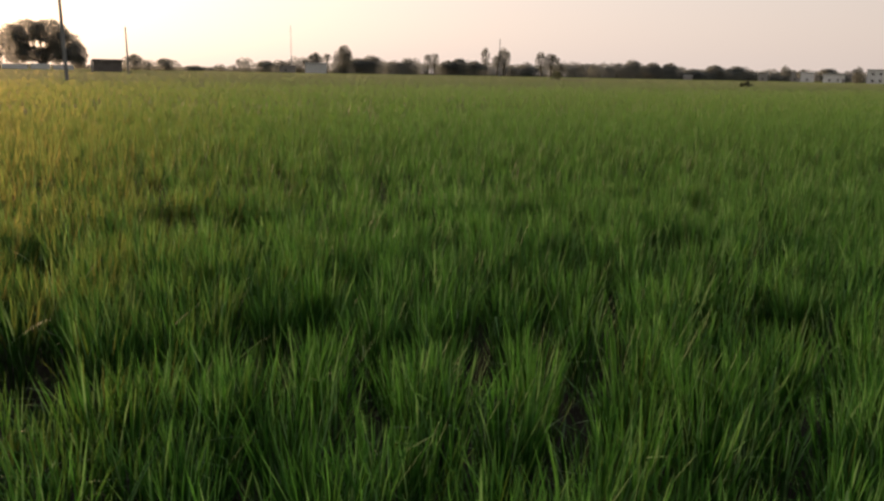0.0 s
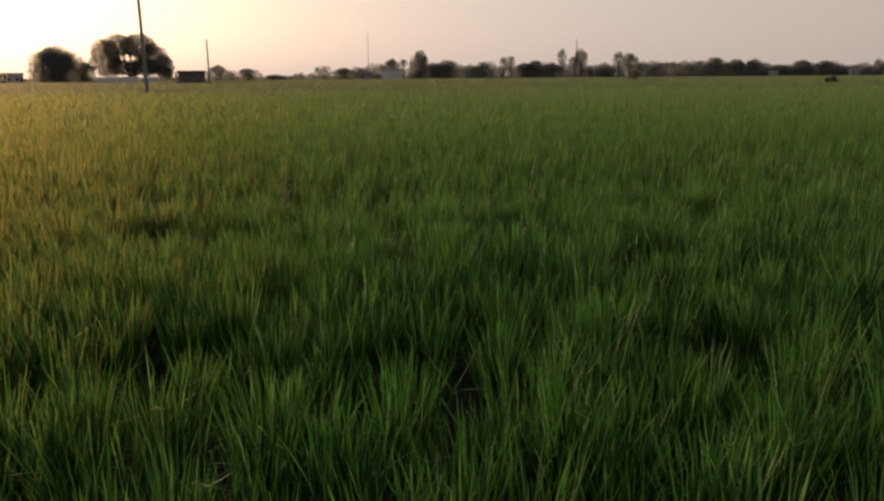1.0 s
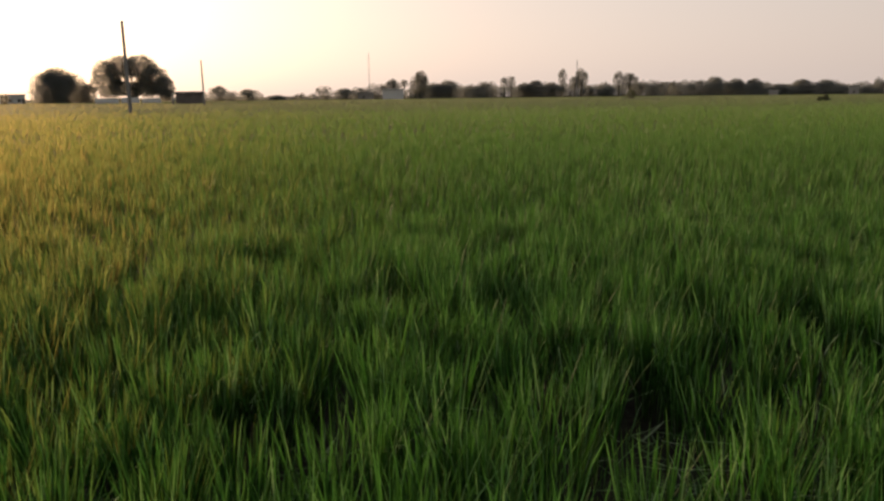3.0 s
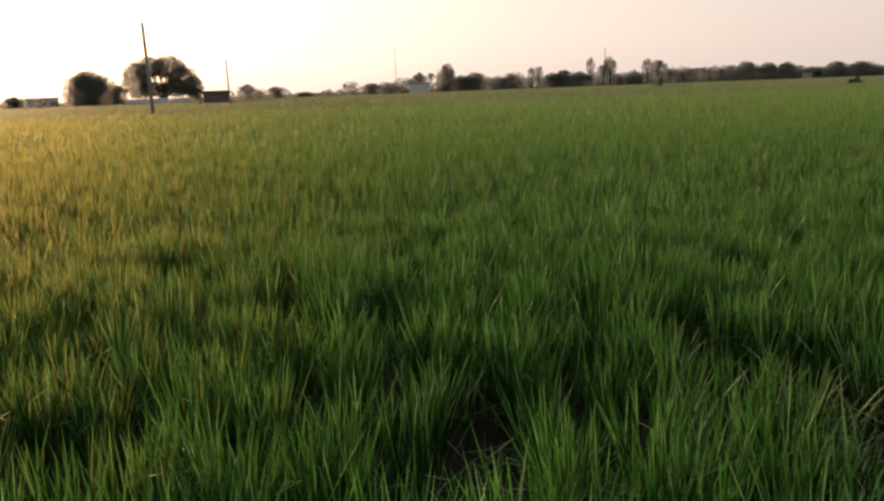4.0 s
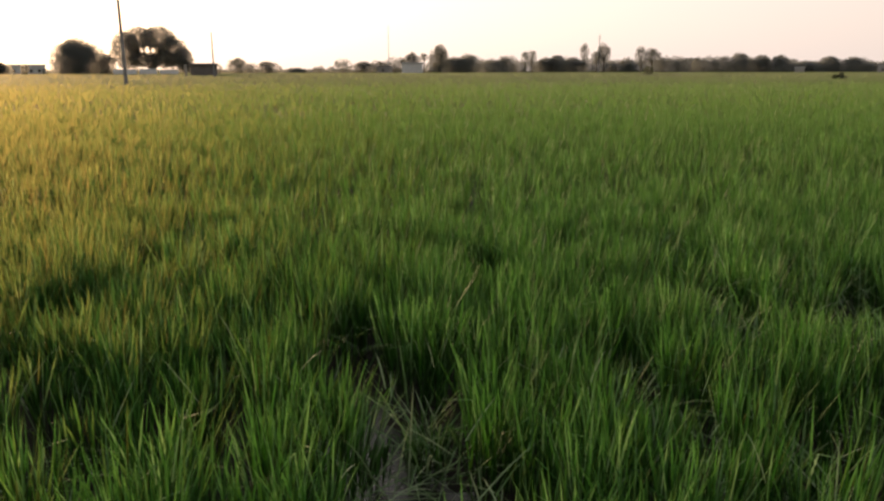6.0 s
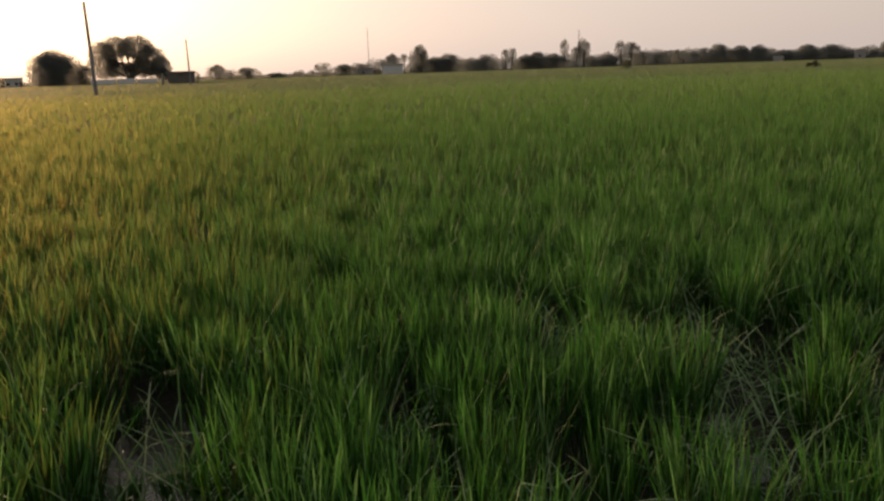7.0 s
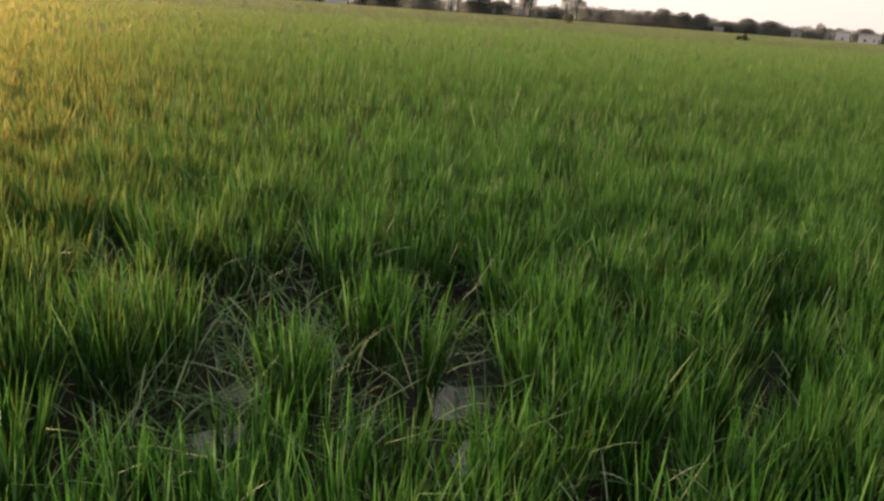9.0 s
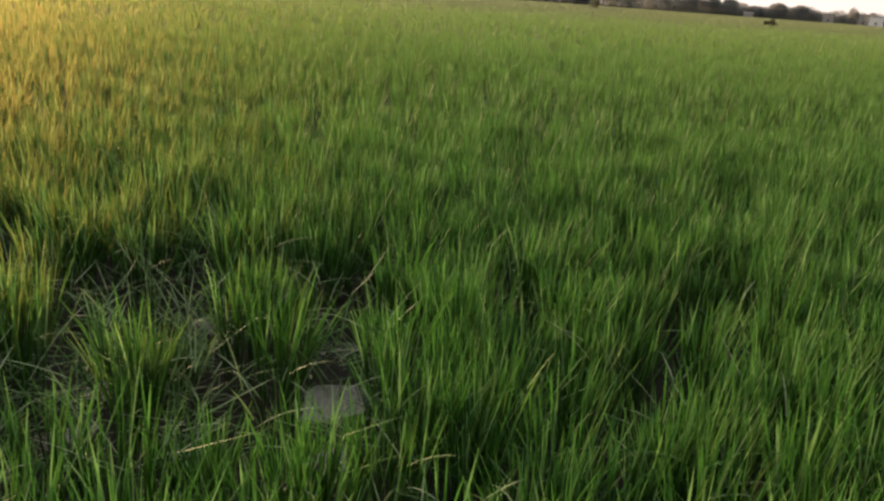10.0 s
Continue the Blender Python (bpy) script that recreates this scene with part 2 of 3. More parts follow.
# ---- ground, water ----
def ground():
    """Mud sheet to the horizon, fine near the walk and coarse far off."""
    xs = np.concatenate([[-4500, -1500, -600, -250, -100, -40, -16], np.linspace(-8, 22, 241), [30, 50, 110, 260, 620, 1500, 4500]])
    ys = np.concatenate([[-4500, -1500, -500, -150, -50, -15], np.linspace(-4, 14, 145), [20, 32, 60, 120, 280, 650, 1600, 4500]])
    X, Y = np.meshgrid(xs, ys)
    Z = np.zeros_like(X)
    near = (X > -8.1) & (X < 22.1) & (Y > -4.1) & (Y < 14.1)
    for k in zip(*np.nonzero(near)):
        Z[k] = 0.02 * noise.noise((X[k] * 1.7, Y[k] * 1.7, 3.1)) + 0.022 + 0.016 * noise.noise((X[k] * 5.3, Y[k] * 5.3, 9.0)) + 0.014 * noise.noise((X[k] * 13, Y[k] * 13, 4.0))
    for hx, hy, r in ((5.24, 2.45, 0.17), (5.22, 2.85, 0.17), (5.2, 3.2, 0.15), (5.2, 3.55, 0.13), (8.5, 3.25, 0.09), (8.43, 2.8, 0.1), (8.38, 2.4, 0.07), (7.98, 3.6, 0.08),
                      (7.6, 3.0, 0.08), (7.45, 2.6, 0.09), (6.55, 2.5, 0.13), (5.43, 2.5, 0.14)):
        Z -= 0.075 * np.exp(-((X - hx) ** 2 + (Y - hy) ** 2) / r ** 2)
    # the trodden bank that the walk follows
    Z += 0.06 * np.clip((0.75 - np.abs(Y + 0.1)) / 0.35, 0, 1) * near
    nx = len(xs)
    i = np.arange((len(ys) - 1) * nx).reshape(len(ys) - 1, nx)[:, :-1].ravel()
    q = np.stack([i, i + 1, i + nx + 1, i + nx], 1)
    me = raw_mesh("ground", np.stack([X, Y, Z], -1).reshape(-1, 3), [q])
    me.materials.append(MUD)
    me.polygons.foreach_set("use_smooth", [True] * len(me.polygons))
    return tagged(new("ground", me), "wet brown mud of a flooded rice paddy", "ground", kind="structure")


def water():
    bm = bmesh.new()
    bmesh.ops.create_grid(bm, x_segments=12, y_segments=8, size=0.5)
    for v in bm.verts:
        v.co = Vector((6 + v.co.x * 60, 15.7 + v.co.y * 30, 0.004))
    return tagged(part("water", bm, WATER), "shallow still muddy water standing between rice plants", "water", kind="structure")


ground()
water()

# ---- rice ----
# openings in the stand: from x, y to x, y, and their half width
GAPS = [(5.20, 3.90, 5.27, 1.90, 0.13), (5.45, 3.00, 5.43, 2.10, 0.10), (5.52, 3.15, 5.08, 2.30, 0.11), (8.02, 3.40, 7.70, 2.90, 0.11),
        (7.75, 3.45, 7.30, 2.20, 0.09), (8.55, 3.40, 8.32, 2.10, 0.15), (8.00, 4.46, 7.97, 2.60, 0.08), (7.45, 3.70, 7.60, 2.30, 0.08),
        (7.89, 2.87, 7.90, 2.20, 0.07), (7.27, 2.75, 7.30, 2.20, 0.09), (9.04, 3.64, 8.88, 3.35, 0.10), (6.55, 2.90, 6.56, 1.90, 0.08),
        (7.14, 4.05, 7.05, 3.45, 0.10), (6.20, 3.30, 6.27, 2.55, 0.08), (3.19, 4.75, 3.25, 4.15, 0.09), (4.11, 3.20, 4.02, 2.40, 0.11),
        (4.45, 3.05, 4.33, 2.40, 0.07), (2.75, 3.30, 2.63, 2.60, 0.08), (4.05, 3.00, 3.75, 2.35, 0.13), (0.01, 6.65, 0.00, 5.70, 0.13),
        (0.44, 3.55, 0.38, 3.00, 0.09), (1.38, 3.45, 1.18, 2.80, 0.10), (-0.83, 5.40, -0.73, 4.65, 0.12), (1.44, 2.70, 1.18, 2.10, 0.10),
        (0.71, 3.05, 0.58, 2.50, 0.10), (-0.63, 3.55, -0.53, 2.90, 0.10)]
GAPS = [(x0, y0, x1, y1, (0.8 if x0 < 6 else 0.55) * r) for x0, y0, x1, y1, r in GAPS]
LEAN_X = 0.012   # the whole stand leans a little along the walk


def gap_distance(x, y):
    """How far each place lies outside the nearest opening; below zero inside one."""
    d = np.full(len(x), 9.0)
    for x0, y0, x1, y1, r in GAPS:
        t = np.clip(((x - x0) * (x1 - x0) + (y - y0) * (y1 - y0)) / ((x1 - x0) ** 2 + (y1 - y0) ** 2), 0, 1)
        d = np.minimum(d, np.hypot(x - x0 - t * (x1 - x0), y - y0 - t * (y1 - y0)) - r)
    return d


def leaves(x, y, z, length, tilt, turn, width, curve, segs, kink=None, twist=0.7):
    """Leaf blades as tapered strips: where they spring, their length, tilt from the upright and its bearing, and how much they
    curve over; kink is a sharp bend beyond the middle, as of a broken leaf."""
    n = len(x)
    mid = (np.arange(segs) + 0.5) / segs
    ang = tilt[:, None] + curve[:, None] * mid[None, :] ** 1.4
    if kink is not None:
        ang = ang + kink[:, None] * (mid[None, :] > 0.5)
    step = length[:, None] / segs
    zero = np.zeros((n, 1))
    r = np.concatenate([zero, np.cumsum(np.sin(ang) * step, 1)], 1)
    up = np.concatenate([zero, np.cumsum(np.cos(ang) * step, 1)], 1)
    cx = x[:, None] + np.cos(turn)[:, None] * r + LEAN_X * up
    cy = y[:, None] + np.sin(turn)[:, None] * r
    cz = z[:, None] + up
    face = (turn + np.pi / 2 + rng.normal(0, twist, n))[:, None]
    w = width[:, None] * np.array([0.55, *[1 - 0.7 * (k / segs) ** 2.2 for k in range(1, segs)]])[None, :] / 2
    V = np.empty((n, 2 * segs + 1, 3))
    for k, sign in ((0, -1), (1, 1)):
        V[:, k:2 * segs:2, 0] = cx[:, :-1] + sign * np.cos(face) * w
        V[:, k:2 * segs:2, 1] = cy[:, :-1] + sign * np.sin(face) * w
        V[:, k:2 * segs:2, 2] = cz[:, :-1]
    V[:, -1] = np.stack([cx[:, -1], cy[:, -1], cz[:, -1]], -1)
    A = np.empty((n, 2 * segs + 1))
    A[:, 0:2 * segs:2] = A[:, 1:2 * segs:2] = np.linspace(0, 1, segs + 1)[None, :-1]
    A[:, -1] = 1
    off = (np.arange(n) * (2 * segs + 1))[:, None]
    quads = [off + np.array([[2 * k, 2 * k + 1, 2 * k + 3, 2 * k + 2]]) for k in range(segs - 1)]
    tris = off + np.array([[2 * segs - 2, 2 * segs - 1, 2 * segs]])
    return V.reshape(-1, 3), (np.concatenate(quads) if quads else np.empty((0, 4), int)), tris, A.ravel()


def tussocks(x, y, tall, tillers, per, width, segs, radius):
    """Tussocks at their places: in each a fan of tillers, on each tiller a few leaves that spring at different heights."""
    i = np.repeat(np.arange(len(x)), np.maximum(2, tillers * rng.uniform(0.7, 1.3, len(x))).astype(int))
    m = len(i)
    a = rng.uniform(0, 2 * np.pi, m)
    f = np.sqrt(rng.uniform(0, 1, m))
    bend = 0.015 + 0.14 * f * rng.uniform(0.3, 1.2, m)
    h = tall[i] * rng.uniform(0.82, 1.06, m)
    tx, ty = x[i] + radius * f * np.cos(a), y[i] + radius * f * np.sin(a)
    out = []
    for k in range(per):
        share = 0.12 + 0.46 * (k + rng.uniform(0.2, 1.0, m)) / per
        z = h * share
        length = (h - z) * rng.uniform(0.82, 1.1, m)
        open_up = rng.uniform(0.0, 1.0, m) ** 1.4 * (0.2 if k == per - 1 else 0.4)
        turn = a + rng.normal(0, 1.1, m)
        broken = rng.uniform(0, 1, m) < (0.09 if segs > 2 else 0.0)
        out.append(leaves(tx + np.tan(bend) * z * np.cos(a), ty + np.tan(bend) * z * np.sin(a), z, length / np.cos(np.minimum(open_up, 0.5)),
                          bend * 0.8 + open_up, turn, width * rng.uniform(0.6, 1.3, m), rng.uniform(0, 0.42, m) ** 1.5,
                          segs, np.where(broken, rng.uniform(0.8, 1.9, m), 0.0)))
    if segs > 2:
        # the stems below
        out.append(leaves(tx, ty, np.zeros(m), h * 0.55, bend, a, np.full(m, 0.008), np.zeros(m), 2))
    return out


def stand(y0, y1, step, tillers, per, width, segs, height=0.53, fade=(0.0, 0.0)):
    """Tussocks between two distances from the bank."""
    xs, ys = [], []
    row = y0 - fade[0]
    while row < y1 + fade[1]:
        x0, x1 = -0.8 - 0.42 * row, 9.0 + 1.12 * row
        n = int((x1 - x0) / step)
        xs.append(x0 + (np.arange(n) + rng.uniform(-0.33, 0.33, n)) * step)
        ys.append(row + rng.uniform(-0.33, 0.33, n) * step)
        row += step
    x, y = np.concatenate(xs), np.concatenate(ys)
    share = np.ones(len(x))
    for f, s in ((fade[0], (y - y0) / max(fade[0], 0.01)), (fade[1], (y1 - y) / max(fade[1], 0.01))):
        if f:
            share *= np.clip(0.5 + 0.5 * s, 0, 1)
    ok = rng.uniform(0, 1, len(x)) < share
    grown = np.ones(len(x))
    if y0 < 9:
        d = gap_distance(x, y)
        weak = rng.uniform(0, 1, len(x)) < 0.2
        ok &= (d > 0.05) | weak
        grown = np.where(d > 0.05, 1.0, rng.uniform(0.3, 0.6, len(x)))
        ok &= rng.uniform(0, 1, len(x)) > np.where((x > 6.2) & (x < 8.5) & (y < 4.2), 0.11, np.where(y < 4.5, 0.09, 0.03))
    x, y, grown = x[ok], y[ok], grown[ok]
    vigour = np.array([noise.noise((px * 0.6, py * 0.6, 0.5)) for px, py in zip(x, y)])
    tall = (height * rng.uniform(0.88, 1.08, len(x)) + 0.035 * vigour) * grown
    return tussocks(x, y, tall, tillers, per, width, segs, 0.072 if y0 < 9 else 0.45 * step)


def join_mesh(name, pieces, material):
    V, Q, T, A, off = [], [], [], [], 0
    for v, q, t, al in pieces:
        V.append(v), Q.append(q + off), T.append(t + off), A.append(al)
        off += len(v)
    me = raw_mesh(name, np.concatenate(V), [np.concatenate(Q), np.concatenate(T)], np.concatenate(A))
    me.materials.append(material)
    return new(name, me)


def flanks():
    """The crop goes on to both sides of the walk's stretch, in coarser tussocks."""
    n = 5200
    x, y = rng.uniform(-14, 34, n), 1.0 + 21 * rng.uniform(0, 1, n) ** 0.8
    out = (x < -0.8 - 0.42 * y) | (x > 9.0 + 1.12 * y)
    x, y = x[out], y[out]
    return tussocks(x, y, 0.5 * rng.uniform(0.85, 1.08, len(x)), 6, 2, 0.016, 2, 0.12)


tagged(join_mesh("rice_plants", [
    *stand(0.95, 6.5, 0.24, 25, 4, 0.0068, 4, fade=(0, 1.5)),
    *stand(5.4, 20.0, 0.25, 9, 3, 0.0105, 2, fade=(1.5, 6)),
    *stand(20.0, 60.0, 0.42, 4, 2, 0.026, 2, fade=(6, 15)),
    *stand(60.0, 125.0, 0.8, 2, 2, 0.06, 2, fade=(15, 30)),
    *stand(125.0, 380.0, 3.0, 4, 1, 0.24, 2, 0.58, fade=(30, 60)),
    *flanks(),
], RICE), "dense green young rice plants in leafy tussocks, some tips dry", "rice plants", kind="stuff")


def fallen_straw():
    """Dead leaves and broken stalks lying on the water and mud in the openings and across the stand."""
    def near_gaps(n, r0, r1, last=len(GAPS)):
        x0, y0, x1, y1, r = np.array(GAPS)[rng.integers(0, last, n)].T
        ang, rad, t = rng.uniform(0, 2 * np.pi, n), rng.uniform(r0, r1, n), rng.uniform(0, 1, n)
        return x0 + t * (x1 - x0) + np.cos(ang) * rad * r, y0 + t * (y1 - y0) + np.sin(ang) * rad * r
    n = 750
    x, y = near_gaps(n, 0.0, 1.6)
    pieces = [leaves(x, y, rng.uniform(0.02, 0.06, n), rng.uniform(0.10, 0.34, n), rng.uniform(1.25, 1.55, n), rng.uniform(0, 2 * np.pi, n),
                     rng.uniform(0.006, 0.011, n), rng.uniform(-0.2, 0.15, n), 3)]
    # bent dying leaves that lean over the openings
    n = 700
    x, y = near_gaps(n, 0.8, 2.8, 14)
    pieces.append(leaves(x, y, rng.uniform(0.02, 0.2, n), rng.uniform(0.15, 0.38, n), rng.uniform(0.3, 1.2, n), rng.uniform(0, 2 * np.pi, n),
                         rng.uniform(0.005, 0.0095, n), rng.uniform(0.0, 0.9, n), 4))
    # and others caught across the tops
    n = 3200
    x, y = np.where(rng.uniform(0, 1, n) < 0.3, rng.uniform(-2, 14, n), rng.normal(8.2, 1.5, n)), rng.uniform(1.2, 5.5, n)
    pieces.append(leaves(x, y, rng.uniform(0.12, 0.38, n), rng.uniform(0.10, 0.24, n), rng.uniform(0.5, 1.4, n), rng.uniform(0, 2 * np.pi, n),
                         rng.uniform(0.0035, 0.0065, n), rng.uniform(0, 0.8, n), 4))
    # two long leaves that arch out of the stand
    x, y, z = np.array([1.86, 5.27]), np.array([2.30, 2.94]), np.array([0.28, 0.17])
    pieces.append(leaves(x, y, z, np.array([0.52, 0.36]), np.array([0.25, 0.8]), np.array([2.9, -1.35]), np.full(2, 0.0055),
                         np.array([0.5, 0.35]), 6, twist=0.3))
    return tagged(join_mesh("dry_straw", pieces, STRAW), "pale dry bent leaves and straw lying among rice plants", "straw", kind="stuff")


fallen_straw()


def far_rice():
    """The closed canopy of the far part of the paddy."""
    xs = np.concatenate([np.linspace(-420, -60, 19), np.linspace(-50, 180, 116), np.linspace(190, 700, 26)])
    ys = np.concatenate([np.linspace(12, 60, 49), np.linspace(62, 270, 105), np.linspace(280, 620, 35)])
    X, Y = np.meshgrid(xs, ys)
    Z = np.empty_like(X)
    for k in np.ndindex(X.shape):
        Z[k] = 0.06 + 0.33 * min(1.0, (Y[k] - 12) / 80) ** 0.5 + 0.05 * noise.noise((X[k] * 0.23, Y[k] * 0.23, 1.0)) + 0.03 * noise.noise((X[k] * 0.06, Y[k] * 0.06, 5.0))
    nx = len(xs)
    i = np.arange((len(ys) - 1) * nx).reshape(len(ys) - 1, nx)[:, :-1].ravel()
    me = raw_mesh("far_rice", np.stack([X, Y, Z], -1).reshape(-1, 3), [np.stack([i, i + 1, i + nx + 1, i + nx], 1)])
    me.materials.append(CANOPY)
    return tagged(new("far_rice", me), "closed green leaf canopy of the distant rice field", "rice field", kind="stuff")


far_rice()


# ---- trees ----
def leaf_cloud(lobes, per_m2, size):
    """Crown: in each lobe (centre, radii) an uneven core and many leaf clumps in and round its skin."""
    V, Q, off = [], [], 0
    for c, r in lobes:
        c, r = np.array(c), np.array(r)
        area = 4 * np.pi * ((r[0] * r[1]) ** 1.6 / 3 + (r[0] * r[2]) ** 1.6 / 3 + (r[1] * r[2]) ** 1.6 / 3) ** (1 / 1.6)
        n = int(max(40, min(9500, area * per_m2)))
        d = rng.normal(size=(n, 3))
        d /= np.linalg.norm(d, axis=1)[:, None]
        bumps = np.array([noise.noise((v[0] * 2.2 + c[0], v[1] * 2.2 + c[1], v[2] * 2.2 + c[2])) for v in d])
        p = c + d * r * (rng.uniform(0, 1, n) ** 0.28 + 0.17 * bumps)[:, None]
        p = p[p[:, 2] > 0.1]
        n = len(p)
        u = rng.normal(size=(n, 3))
        u /= np.linalg.norm(u, axis=1)[:, None]
        w = np.cross(u, rng.normal(size=(n, 3)))
        w /= np.linalg.norm(w, axis=1)[:, None]
        s = (size * rng.uniform(0.5, 1.3, n))[:, None]
        quad = np.stack([p - u * s, p + w * s * rng.uniform(0.3, 0.7, (n, 1)), p + u * s * rng.uniform(0.6, 1, (n, 1)), p - w * s * rng.uniform(0.3, 0.7, (n, 1))], 1)
        V.append(quad.reshape(-1, 3))
        Q.append(off + np.arange(4 * n).reshape(n, 4))
        off += 4 * n
    return np.concatenate(V), np.concatenate(Q)


def tree(az, d, w, h, label, stem=0.3, lobes=3, leaf=None, group="trees along the far edge of the field", category="tree", name="tree"):
    """A tree at its bearing and distance: overall width and height; stem is the share of the height below the crown."""
    root = new(name)
    root.location = spot(az, d)
    r = random.Random(int(az * 1000 + d))
    w, h = w * (1.3 if stem < 0.06 and h > 5 else 1.08), h * 1.03
    bottom = h * stem
    rows = []
    for k in range(lobes):
        f = (k + 0.5) / lobes - 0.5
        lw = w / 2 * (0.72 if lobes > 1 else 1.0) * r.uniform(0.85, 1.1)
        top = h * (1 - 0.35 * abs(f) * r.uniform(0.5, 1.5)) if lobes > 1 else h
        low = bottom if stem > 0.15 else -0.25 * h
        cz, rz = (top + low) / 2, (top - low) / 2
        rows.append(((f * (w - 1.1 * lw), r.uniform(-0.2, 0.2) * w, cz), (lw, lw * 0.9, rz)))
    if lobes > 2:
        rows.append(((r.uniform(-0.1, 0.1) * w, 0, bottom + (h - bottom) * 0.66), (w * 0.3, w * 0.28, (h - bottom) * 0.34)))
    for k in range(lobes + 1):
        # smaller humps that break up the outline
        c, q = rows[r.randrange(len(rows))]
        u, s = r.uniform(-0.8, 0.8), r.uniform(0.3, 0.5)
        rows.append(((c[0] + u * q[0], c[1] + r.uniform(-0.5, 0.5) * q[1], c[2] + q[2] * (0.86 - 0.5 * u * u) - s * q[2] * 0.7),
                     (q[0] * s, q[1] * s, q[2] * s * 0.8)))
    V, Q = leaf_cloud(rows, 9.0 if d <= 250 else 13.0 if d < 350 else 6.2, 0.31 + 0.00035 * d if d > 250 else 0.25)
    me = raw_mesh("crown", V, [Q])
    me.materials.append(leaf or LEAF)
    crown = new("crown", me)
    crown.parent = root
    bm = bmesh.new()
    tr = max(0.12, 0.028 * h)
    tube(bm, [(0, 0, -0.1), (0.1 * tr, 0, bottom * 0.5), (0.4 * tr, 0, bottom + 0.25 * (h - bottom))], [tr * 1.35, tr, tr * 0.7])
    for c, s in rows[:3]:
        tube(bm, [(0.3 * tr, 0, max(0.3, bottom * 0.8)), (c[0] * 0.5, c[1] * 0.5, (bottom + c[2]) / 2), (c[0] * 0.9, c[1] * 0.9, c[2])], [tr * 0.6, tr * 0.45, tr * 0.2], 6)
    part("trunk", bm, BARK, root)
    return tagged(root, label, category, group)


BROAD = "broad haze-pale green tree standing beyond the rice field"
SHRUB = "low rounded haze-pale shrub at the edge of the rice field"
WOOD = "leafy tree in the hazy belt behind the field"

# left of the walk, towards the sun
tree(-19.85, 300, 12.8, 8.9, BROAD, 0.1, 3)
tree(-15.9, 330, 7.6, 4.4, SHRUB, 0.02, 3, category="shrub", name="shrub")
tree(-14.55, 330, 2.6, 4.1, SHRUB, 0.05, 1, category="shrub", name="shrub")
tree(-11.6, 340, 16.6, 13.3, "bushy tree with a flat top in evening haze", 0.08, 4)
tree(-10.05, 345, 8.8, 9.0, BROAD, 0.08, 2)


def great_tree():
    """The great spreading tree beside the wall, with sky showing through its crown."""
    root = new("tree")
    root.location = spot(-7.12, 340)
    lobes = [((-9.2, 0, 9.2), (5.4, 5.0, 6.9)), ((-4.0, 0, 12.6), (6.0, 5.0, 5.3)), ((2.8, 0, 12.9), (6.4, 5.0, 5.1)),
             ((7.6, 0, 8.9), (5.2, 4.6, 5.9)), ((4.6, 0.5, 6.0), (4.8, 4.4, 3.4)), ((-4.6, 0.5, 6.0), (4.4, 4.4, 3.2)),
             ((11.6, -2, 6.3), (3.7, 3.8, 3.9)), ((12.2, -2, 3.4), (2.8, 3.0, 2.6)), ((0.2, 1.2, 5.8), (2.6, 3.0, 2.6))]
    lobes = [(c, (r[0] * 1.05, r[1] * 1.05, r[2] * 1.05)) for c, r in lobes]
    V, Q = leaf_cloud(lobes, 20.0, 0.42)
    # sky shows through the middle of the crown
    mid = V.reshape(-1, 4, 3).mean(1)
    open_part = np.zeros(len(mid), bool)
    for cx, cz, rx, rz in ((-3.4, 9.2, 0.8, 1.1), (-1.5, 9.4, 0.9, 1.6), (0.5, 9.2, 0.7, 1.3)):
        open_part |= ((mid[:, 0] - cx) / rx) ** 2 + ((mid[:, 2] - cz) / rz) ** 2 < rng.uniform(0.7, 1.2, len(mid))
    V = V.reshape(-1, 4, 3)[~open_part | (rng.uniform(0, 1, len(mid)) < 0.06)].reshape(-1, 3)
    me = raw_mesh("crown", V, [np.arange(len(V)).reshape(-1, 4)])
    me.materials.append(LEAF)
    crown = new("crown", me)
    crown.parent = root
    bm = bmesh.new()
    tube(bm, [(0, 0, -0.1), (0.1, 0, 2.2), (0.3, 0, 6.0)], [0.95, 0.7, 0.55])
    for c, s in lobes[:4]:
        tube(bm, [(0.1, 0, 2.0), (c[0] * 0.5, 0, 4.6), (c[0] * 0.9, 0, c[2])], [0.5, 0.38, 0.16], 6)
    part("trunk", bm, BARK, root)
    return tagged(root, "great spreading tree with small gaps in its rounded crown", "tree", "trees along the far edge of the field")


great_tree()
tree(-2.48, 215, 1.8, 3.3, SHRUB, 0.02, 1, category="shrub", name="shrub")
tree(-1.83, 380, 7.6, 7.0, BROAD, 0.05, 3)
tree(-0.95, 380, 5.4, 5.0, BROAD, 0.05, 2)
tree(0.18, 380, 8.2, 5.5, BROAD, 0.05, 3)
tree(1.94, 450, 12.5, 2.9, SHRUB, 0.02, 3, category="shrub", name="shrub")
tree(3.51, 400, 4.6, 4.1, SHRUB, 0.02, 2, category="shrub", name="shrub")
tree(4.29, 400, 3.8, 3.7, SHRUB, 0.02, 1, category="shrub", name="shrub")
tree(5.14, 400, 6.8, 7.2, BROAD, 0.05, 2)
tree(6.4, 420, 10.2, 5.9, BROAD, 0.05, 3)
tree(7.6, 440, 10.5, 7.2, WOOD, 0.05, 2)
tree(8.6, 440, 10.0, 9.2, WOOD, 0.05, 2)
tree(9.79, 430, 8.1, 10.2, WOOD, 0.2, 3)
tree(10.53, 432, 4.6, 11.0, "sparse thin-leaved tree behind a white house", 0.55, 2)
